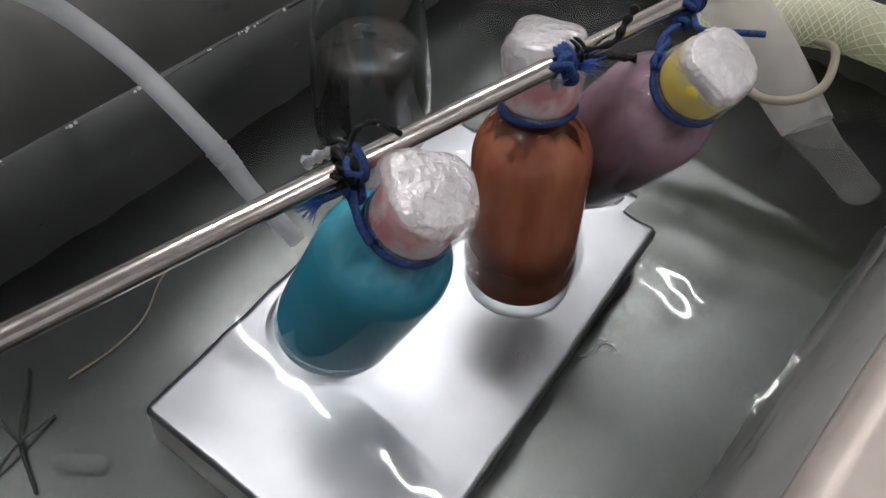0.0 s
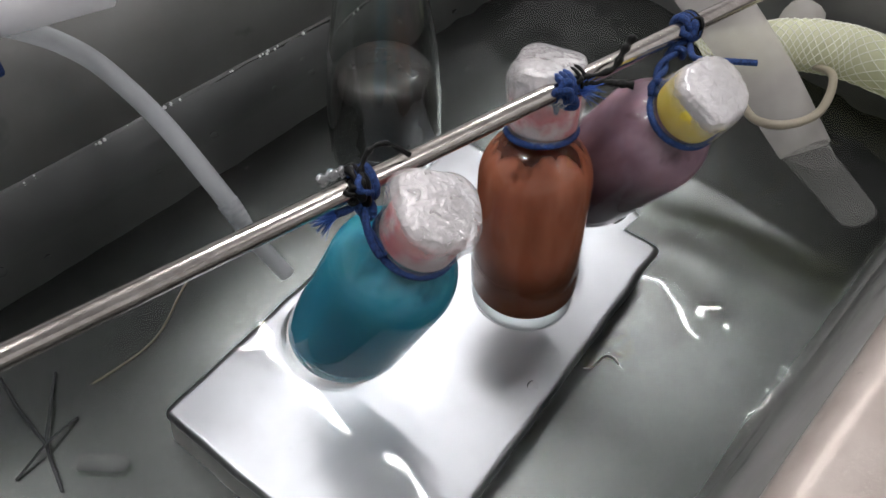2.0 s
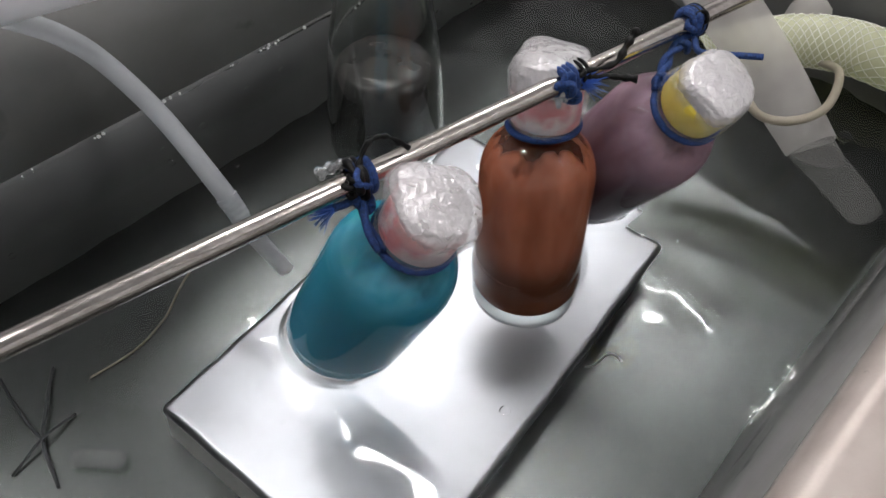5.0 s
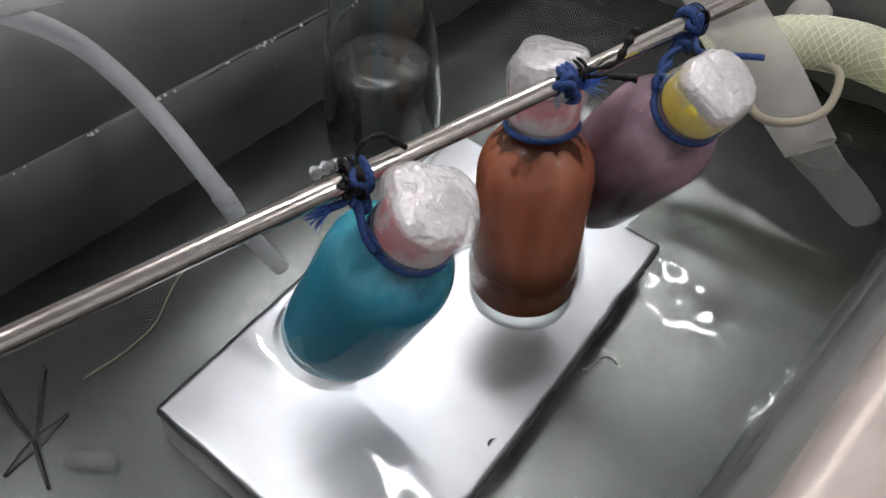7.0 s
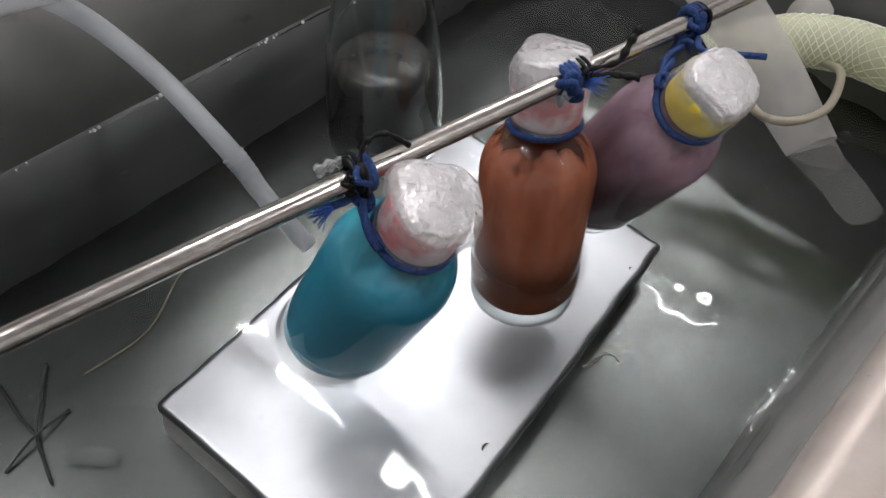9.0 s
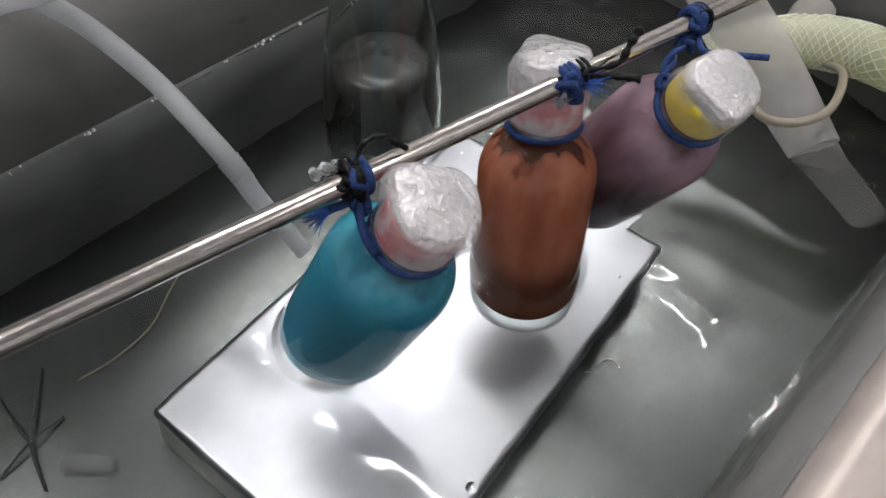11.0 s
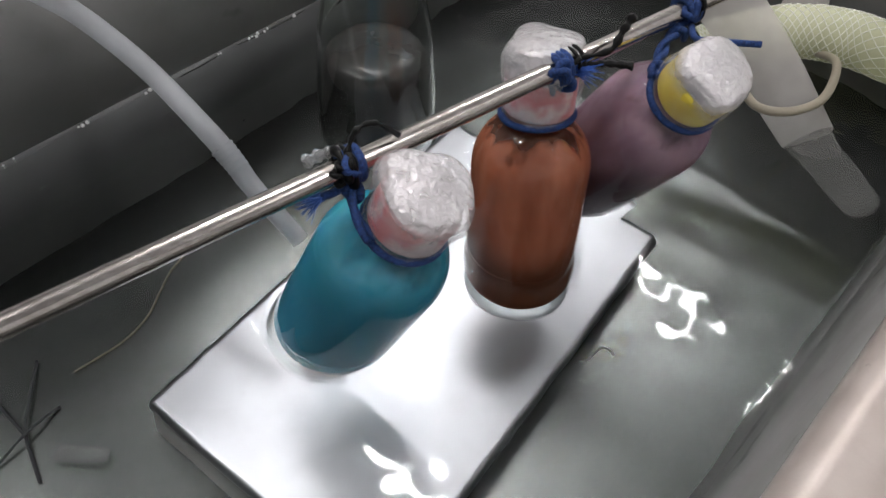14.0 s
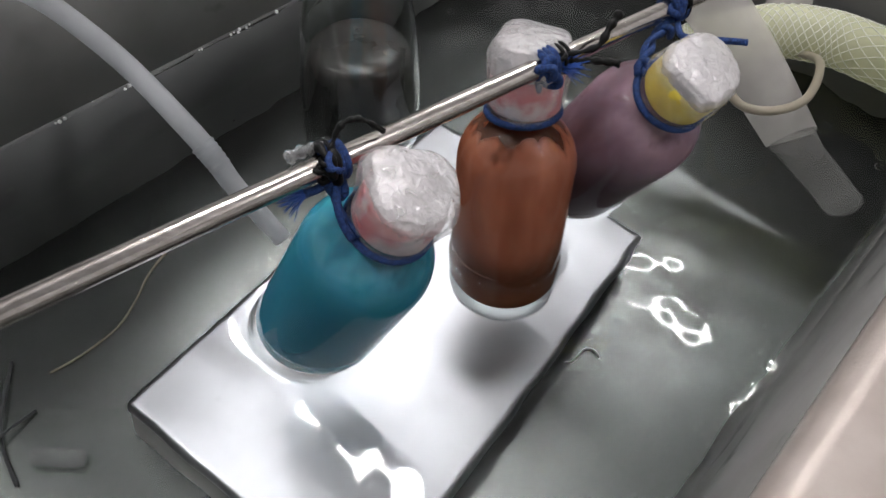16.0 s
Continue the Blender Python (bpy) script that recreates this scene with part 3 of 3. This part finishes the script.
def tangle(at, size, seed):
    """A closed wandering loop: one turn of a knot."""
    r = random.Random(seed)
    tilt = Euler((r.uniform(0, 3), r.uniform(0, 3), r.uniform(0, 3))).to_matrix()
    pts = []
    for i in range(9):
        a = 2 * math.pi * i / 8
        pts.append(Vector(at) + tilt @ Vector((math.cos(a), math.sin(a), 0.5 * math.sin(2 * a + seed))) * size * r.uniform(0.8, 1.15))
    pts[-1] = pts[0].copy()
    return spline(pts, 5)


def cord_tie(b, x, side, label, knots=2, turns=1.5):
    """Loop round the bottle's neck, coil round the rod, and the twisted strand between them."""
    m = b.matrix_basis
    tie = thing("cord_tie", Matrix(), label, "cord", "cord ties")
    loop = [m @ Vector((0.0150 * math.cos(a), 0.0150 * math.sin(a), 0.1055 + 0.0012 * math.sin(a + side))) for a in (2 * math.pi * i / 30 for i in range(31))]
    part("neck_loop", sweep(loop, CORD * 0.9, 10), M_CORD, tie)
    part("rod_coil", sweep(spline(rod_coil(x, 2.4, 0.0055), 2), CORD, 10), M_CORD, tie)
    neck = m @ Vector((0.0155 * math.cos(side), 0.0155 * math.sin(side), 0.1065))
    low = on_rod(x) + Vector((0, -0.003, -ROD_R - CORD * 0.5))
    bow = (neck - m @ Vector((0, 0, 0.1065))).normalized() * 0.0025
    for phase in (0.0, math.pi):
        part("strand", sweep(twisted(low, neck, bow, turns, phase), CORD * 0.85, 8), M_CORD, tie)
    for k in range(knots):
        part("knot", sweep(tangle(low.lerp(neck, 0.15 + 0.7 * k / max(1, knots - 1)) + Vector((0, -0.001, 0)), 0.0026, 10 + k + int(side * 10)), CORD * 0.9, 8), M_CORD, tie)
    part("knot", sweep(tangle(on_rod(x) + Vector((0, -0.004, 0.003)), 0.0030, 40 + int(side * 10)), CORD * 0.95, 8), M_CORD, tie)
    return tie


tie1 = cord_tie(teal, -0.0206, 2.6, "blue cord looped from the rod to the teal bottle", 1, 0.3)
tie2 = cord_tie(brown, 0.0542, -1.4, "blue cord knotted round the rod and the brown bottle")
for k in range(3):
    part("knot", sweep(tangle(on_rod(0.0535 + 0.0016 * k) + Vector((0.0005, -0.0042, 0.0015 - 0.0022 * k)), 0.0036, 90 + k), CORD, 8), M_CORD, tie2)
tie3 = cord_tie(purple, 0.1124, 2.2, "blue cord knotted round the rod and the mauve bottle")
part("frayed_stub", sweep(spline([on_rod(-0.0215) + Vector((0, -0.004, -0.004)), on_rod(-0.0245) + Vector((-0.001, -0.004, -0.006)), on_rod(-0.028) + Vector((-0.002, -0.003, -0.007))]), CORD * 0.9, 8), M_CORD, tie1)
part("frayed_end", fuzz(on_rod(-0.028) + Vector((-0.002, -0.003, -0.007)), (-1, -0.6, -0.3), 60, 0.009, 3), M_FRAY, tie1, "frayed bright blue end")
part("frayed_end", fuzz(on_rod(0.0585) + Vector((0.002, -0.004, 0)), (1, 0.1, -0.1), 60, 0.010, 4), M_FRAY, tie2, "frayed bright blue end")
part("loose_end", sweep(spline([on_rod(0.1124) + Vector((0.002, -0.006, -0.004)), (0.1105, 0.2545, 0.1005), (0.118, 0.2520, 0.1012), (0.1345, 0.2490, 0.1025)]), 0.00135, 10), M_CORD, tie3, "straight stiff cord end")

# black plastic twist ties
twist1 = thing("twist_tie", Matrix(), "black plastic twist tie wound on the rod by the teal bottle", "twist tie", "twist ties")
part("coil", sweep(spline(rod_coil(-0.0225, 1.6, 0.004, ROD_R + 0.0026), 2), lambda t: 0.0015 + 0.0005 * math.sin(37 * t), 8), M_BLACK, twist1)
a = on_rod(-0.0215)
part("tail", sweep(spline([a + Vector((0, -0.001, 0.006)), a + Vector((0.003, 0.004, 0.012)), a + Vector((0.009, 0.007, 0.013)), a + Vector((0.017, 0.008, 0.007))]), lambda t: 0.0010 + 0.0005 * math.sin(31 * t) * math.sin(9 * t + 1), 6), M_BLACK, twist1)
part("film_tail", sweep(spline([a + Vector((-0.002, 0.002, 0.005)), a + Vector((-0.008, 0.0005, 0.005)), a + Vector((-0.014, -0.003, 0.004))]), lambda t: 0.0016 + 0.0006 * math.sin(23 * t) + 0.0006 * t, 9), M_CLEARTIE, twist1, "clear film tail")
twist2 = thing("twist_tie", Matrix(), "black plastic twist tie with two tails on the rod", "twist tie", "twist ties")
a = on_rod(0.0615)
part("coil", sweep(spline(rod_coil(0.0605, 1.6, 0.004, ROD_R + 0.0018), 2), 0.0008, 8), M_BLACK, twist2)
part("tail", sweep(spline([a + Vector((0, -0.004, 0.004)), a + Vector((0.012, -0.001, 0.006)), a + Vector((0.017, 0.005, 0.011)), a + Vector((0.021, 0.010, 0.014))]), lambda t: 0.0010 + 0.0009 * t + 0.0004 * math.sin(29 * t), 5), M_BLACK, twist2)
part("tail", sweep(spline([a + Vector((0, -0.005, 0.002)), a + Vector((0.010, -0.004, 0.002)), a + Vector((0.021, -0.005, 0.002))]), lambda t: 0.0008 + 0.0010 * t + 0.0004 * math.sin(33 * t), 5), M_BLACK, twist2)
twist3 = thing("twist_tie", Matrix(), "black plastic twist tie wound on the rod by the mauve bottle", "twist tie", "twist ties")
part("coil", sweep(spline(rod_coil(0.1145, 1.6, 0.004, ROD_R + 0.0024), 2), 0.0008, 8), M_BLACK, twist3)

for owner, x, size, seed in ((twist1, -0.0225, 0.0034, 1), (twist1, -0.0215, 0.0028, 2), (twist1, -0.0240, 0.0026, 3), (twist2, 0.0600, 0.0024, 4), (twist3, 0.1150, 0.0028, 5)):
    part("knot", sweep(tangle(on_rod(x) + Vector((0, -0.0045, 0.001 + 0.0015 * (seed % 3))), size, 60 + seed), 0.0010, 6), M_BLACK, owner)

# ---- silicone tube with its tip ----
TUBE_PIVOT = Vector((-0.1867, 0.2489, 0.1202))
tube = thing("silicone_tube", Matrix.Translation(TUBE_PIVOT), "cloudy white silicone tube dipping into the water", "tube")
tp = [Vector(q) - TUBE_PIVOT for q in ((-0.2250, 0.2420, 0.1560), (-0.2049, 0.2449, 0.1358), (-0.1867, 0.2489, 0.1202), (-0.1739, 0.2627, 0.1035), (-0.1681, 0.2728, 0.0924), (-0.1599, 0.2831, 0.0779), (-0.1484, 0.2869, 0.062), (-0.1251, 0.2753, 0.0406), (-0.0990, 0.2520, 0.0200), (-0.0915, 0.2460, 0.010))]
part("hose", sweep(spline(tp), 0.0048, 20), M_SILICONE, tube)
tip = [Vector(q) - TUBE_PIVOT for q in ((-0.0945, 0.2485, 0.0140), (-0.0895, 0.2445, 0.0065), (-0.0840, 0.2400, -0.004), (-0.0679, 0.2305, -0.030))]
part("tip", sweep(spline(tip, 12), lambda t: 0.0054 - 0.0012 * t + 0.0003 * math.sin(t * 70) * (t < 0.45), 20), M_SILICONE, tube, "ribbed cloudy tip")

# ---- bright pipe above the back corner ----
pipe = thing("plastic_pipe", Matrix(), "thick pale plastic pipe with a blue cord on it", "pipe")
part("pipe_body", sweep([Vector((-0.2780, 0.1890, 0.1082)), Vector((-0.1469, 0.2212, 0.1376)), Vector((-0.1080, 0.2297, 0.1455))], 0.0099, 32), M_PIPE, pipe)

# ---- cloudy plastic suction tube, ring and braided hose ----
suction = thing("suction_tube", Matrix(), "cloudy white plastic tube standing slanted in the water", "tube")
part("barrel", sweep(spline([(0.150, 0.405, 0.060), (0.1706, 0.3796, 0.0419), (0.1971, 0.3492, 0.0184), (0.2143, 0.306, 0.0)]), lambda t: 0.0185 - 0.004 * t, 32, cap=False), M_PP, suction)
part("nozzle", sweep(spline([(0.2130, 0.3085, 0.001), (0.2300, 0.294, -0.018), (0.247, 0.2813, -0.04)]), lambda t: 0.0135 - 0.002 * t, 32), M_NOZZLE, suction, "rounded cloudy nozzle under water")
part("elbow", lathe([(0, 0.015), (0.006, 0.0138), (0.0105, 0.0105), (0.0130, 0.005), (0.0135, 0.0), (0.0135, -0.020)], 28), M_PP, suction, "rounded cloudy elbow").matrix_basis = pose(0.2335, 0.400, 0.019, -20, 15, 0)
ring = tagged(link("tubing_ring", sweep(spline([(0.1811, 0.3416, 0.0119), (0.1777, 0.3071, 0.0227), (0.191, 0.2971, 0.0279), (0.2138, 0.3106, 0.0265), (0.2367, 0.3492, 0.0194), (0.235, 0.372, 0.010)]), 0.0024, 12), M_TAN), "thin tan tubing looped round the plastic tube", "tubing")
hose = thing("braided_hose", Matrix(), "yellowish clear hose with white braid inside", "hose")
hp = spline([(0.1780, 0.3905, -0.006), (0.1905, 0.3914, 0.0006), (0.221, 0.3885, 0.0119), (0.2433, 0.3787, 0.0175), (0.2673, 0.3638, 0.019), (0.33, 0.31, 0.02), (0.36, 0.26, 0.05)], 14)
hose_wall = part("hose_wall", sweep(hp, 0.0155, 32, cap=False), M_HOSE, hose)


def braid(path, r, phase, turn):
    n = len(path)
    pts, side = [], None
    for i, q in enumerate(path):
        t = (path[min(i + 1, n - 1)] - path[max(i - 1, 0)]).normalized()
        side = t.orthogonal().normalized() if side is None else (side - t * side.dot(t)).normalized()
        a = phase + turn * i
        pts.append(q + r * (math.cos(a) * side + math.sin(a) * t.cross(side)))
    return pts


fine = spline(hp, 3)
for k in range(14):
    for turn in (0.055, -0.055):
        part("braid_strand", sweep(braid(fine, 0.0157, 2 * math.pi * k / 14, turn), 0.00034, 4, cap=False), M_BRAID, hose_wall)

part("cord", sweep(spline([(-0.1440, 0.2105, 0.1340), (-0.1395, 0.2040, 0.1370), (-0.1385, 0.2010, 0.1340), (-0.1400, 0.2030, 0.1260)]), 0.0018, 8), M_CORD, pipe, "blue cord end")

# ---- water's edge along the walls and round the bottles ----
EDGE = ((-0.0005, 0.0026), (0.0006, 0.0017), (0.0022, 0.0010), (0.0043, 0.0005), (0.0068, 0.0002), (0.0095, 0.00004))


def waters_edge(v, towards, seed, wide):
    bm = bmesh.new()
    rows = []
    n = 420
    for i in range(n + 1):
        u = U0 + (U1 - U0) * i / n
        k = 0.7 + 0.45 * noise.noise(Vector((u * 28, seed, 0))) + 0.15 * noise.noise(Vector((u * 90, seed, 3)))
        k = max(0.12, k) * wide
        rows.append([bm.verts.new((u, v + towards * d * k, h * k)) for d, h in EDGE])
    for a, b in zip(rows, rows[1:]):
        for q in range(len(EDGE) - 1):
            bm.faces.new((a[q], b[q], b[q + 1], a[q + 1]))
    ob = link("waters_edge", bm, M_WATER)
    ob.matrix_basis = TURN_TANK
    ob.visible_shadow = False
    return tagged(ob, "thin raised water edge clinging to the steel wall", "water", kind="structure")


waters_edge(VB, -1, 2.0, 0.5)
waters_edge(VF, 1, 6.0, 1.0)


def bottle_edge(b, seed):
    """Raised water round a bottle where its side meets the water's level."""
    m = b.matrix_basis
    axis_z = (m.to_3x3() @ Vector((0, 0, 1))).z
    bm = bmesh.new()
    rings = []
    for i in range(120):
        a = 2 * math.pi * i / 120
        side = m.to_3x3() @ Vector((math.cos(a), math.sin(a), 0))
        foot = m.translation + side * 0.0258
        p = foot + (m.to_3x3() @ Vector((0, 0, 1))) * max(0.004, -foot.z / axis_z)
        flat = Vector((side.x, side.y, 0)).normalized()
        k = 0.42 + 0.16 * noise.noise(Vector((math.cos(a) * 3, math.sin(a) * 3, seed)))
        rings.append([bm.verts.new((p.x + flat.x * d * k, p.y + flat.y * d * k, h * k)) for d, h in EDGE])
    for i in range(120):
        a, c = rings[i], rings[(i + 1) % 120]
        for q in range(len(EDGE) - 1):
            bm.faces.new((a[q], c[q], c[q + 1], a[q + 1]))
    ob = link("waters_edge", bm, M_WATER)
    ob.visible_shadow = False
    tagged(ob, "thin raised water edge clinging to the bottle", "water", kind="structure")


for b, seed in ((teal, 1.0), (brown, 4.0), (purple, 8.0)):
    bottle_edge(b, seed)

# White beads put in for the glints along the back wall's waterline.
beads = bmesh.new()
bead_rnd = random.Random(21)
u = U0
while u < U1 - 0.02:
    u += bead_rnd.choice((0.002, 0.003, 0.004, 0.006, 0.02, 0.035))
    r = bead_rnd.uniform(0.0005, 0.0013)
    bmesh.ops.create_uvsphere(beads, u_segments=10, v_segments=8, radius=r, matrix=Matrix.Translation((u, VB - 0.0012 - bead_rnd.uniform(0, 0.002), bead_rnd.uniform(0, 0.0012))))
foam = link("glint_line", beads, mat("white glint bead", (0.9, 0.9, 0.9), 0.1))
foam.matrix_basis = TURN_TANK
foam.visible_shadow = False
tagged(foam, "broken line of tiny white beads standing for glints along the wall", "foam", kind="stuff")

# ---- small things on the bath's floor ----
wire = thing("wire_bundle", Matrix(), "dark wire bundle lying on the bath floor", "wire")
for q in (((-0.1953, 0.2038, -0.1125), (-0.1914, 0.1828, -0.1105), (-0.1873, 0.1628, -0.1110), (-0.1737, 0.1399, -0.1130)), ((-0.1969, 0.1450, -0.1130), (-0.1866, 0.1629, -0.1080), (-0.1764, 0.1785, -0.1130)),
          ((-0.2233, 0.1995, -0.1130), (-0.2044, 0.1783, -0.1115), (-0.1873, 0.1627, -0.1105))):
    part("strand", sweep(spline(q), 0.0008, 8), M_DARK, wire)
stub = tagged(link("glass_stub", sweep([Vector((-0.1690, 0.1539, -0.1100)), Vector((-0.1472, 0.1534, -0.1100)), Vector((-0.1450, 0.1534, -0.1100))], lambda t: 0.0045 if t < 0.9 else 0.003, 20), translucent("grey glass", (0.36, 0.37, 0.37), 0.66)), "short grey tube stub on the bath floor", "tube")
fibre = tagged(link("fibre", sweep(spline([(0.0920, 0.2111, -0.1140), (0.0961, 0.2117, -0.1138), (0.1003, 0.2148, -0.1135), (0.1048, 0.2188, -0.1138), (0.1095, 0.2181, -0.1138), (0.1121, 0.2142, -0.1140)]), 0.0005, 5), M_CASE), "thin pale fibre lying on the bath floor", "fibre")
thread = tagged(link("thread", sweep(spline([(-0.1319, 0.2774, -0.1138), (-0.1392, 0.2610, -0.1138), (-0.1449, 0.2340, -0.1138), (-0.1563, 0.2157, -0.1138), (-0.1749, 0.1986, -0.1138)]), 0.0006, 5), M_THREAD), "thin tan thread lying on the bath floor", "thread")

# ---- bubbles drifting on the water ----
rnd = random.Random(11)
bubbles = []
for k in range(36):
    r = rnd.choice((0.0008, 0.0011, 0.0016, 0.0024)) if k < 26 else rnd.uniform(0.0014, 0.0030)
    bm = lathe([(0, r * 0.8), (r * 0.5, r * 0.68), (r * 0.85, r * 0.35), (r, 0.0), (r * 0.9, -r * 0.3)], 14)
    ob = tagged(link("bubble", bm, M_BUBBLE), "small clear bubble floating on the water", "bubble", "floating bubbles")
    ob.visible_shadow = False
    bubbles.append(ob)


# larger bubbles held where the suction tube meets the water
for x, y, r in ((0.2371, 0.3163, 0.0042), (0.2159, 0.2974, 0.0026)):
    ob = tagged(link("bubble", lathe([(0, r * 0.8), (r * 0.5, r * 0.68), (r * 0.85, r * 0.35), (r, 0.0), (r * 0.9, -r * 0.3)], 20), M_BUBBLE), "clear bubble clinging to the cloudy plastic tube", "bubble", "floating bubbles")
    ob.location = (x, y, 0.0003)
    ob.visible_shadow = False


# ---- what moves ----
def motions():
    rows = []
    for i in range(65):
        t = i * 0.25
        du = DRIFT * (1 - t / 8) + 0.010 * math.sin(1.9 * t) + 0.005 * math.sin(4.3 * t + 1)
        dv = 0.012 * math.sin(1.45 * t + 0.7) + 0.006 * math.sin(3.7 * t + 2)
        rows.append((t, Matrix.Translation(uv(du, dv, 0)) @ TURN_TANK))
    walk(water, rows)

    # the tube's tip is dipped, then lifted by its own flow
    lift = ((0.0, 1.0), (0.4, 0.9), (0.8, 0.1), (1.2, 0.0), (4.0, 0.0), (7.4, 0.05), (7.7, 0.6), (8.0, 1.15), (8.5, 0.95), (9.0, 1.0), (11.5, 0.95), (13.0, 1.05), (14.5, 1.0), (16.0, 1.0))
    pitch_axis = Vector((0.56, 0.83, 0)).normalized()
    tube_rows = []
    for t, k in lift:
        q = Matrix.Rotation(radians(-11.5 * k), 4, pitch_axis)
        tube_rows.append((t, Matrix.Translation(TUBE_PIVOT + Vector((-0.007, 0.010, 0.009)) * k) @ q))
    walk(tube, tube_rows)

    # the mauve bottle sways on its cord
    base = purple.matrix_basis.copy()
    neck = base @ Vector((0, 0, 0.106))
    sway = ((0.0, 0.5), (1.0, 0.2), (2.0, 0.4), (3.5, 0.3), (4.0, 0.1), (6.5, 0.9), (7.0, -0.2), (7.5, 0.1), (8.0, -0.6), (8.5, 0.2), (9.0, -0.7), (11.5, 0.1), (12.0, 0.2), (12.5, 0.6), (13.0, -1.0), (13.5, -0.8), (14.0, 0.2),
            (14.5, 0.2), (15.0, -0.8), (15.5, -0.8), (16.0, -0.3))
    hang = neck + Vector((-0.004, 0.01, 0.02))
    walk(purple, [(t, Matrix.Translation(hang) @ Matrix.Rotation(radians(3.0 * k), 4, Vector((0.75, 0.66, 0))) @ Matrix.Translation(-hang) @ base) for t, k in sway])

    drift = random.Random(5)
    for n, ob in enumerate(bubbles):
        u, v = drift.uniform(0.02, 0.45), drift.uniform(0.03, 0.31)
        if n >= 26:
            u, v = drift.uniform(0.02, 0.28), drift.uniform(0.25, 0.325)
        a, b = drift.uniform(-0.006, 0.004), drift.uniform(-0.005, 0.005)
        walk(ob, [(t, Matrix.Translation(uv(u + a * t + 0.004 * math.sin(t + u * 30), min(0.332, v + b * t * 0.4) + 0.003 * math.cos(1.3 * t), 0.0001))) for t in (0, 2, 4, 6, 8, 10, 12, 14, 16)])


motions()
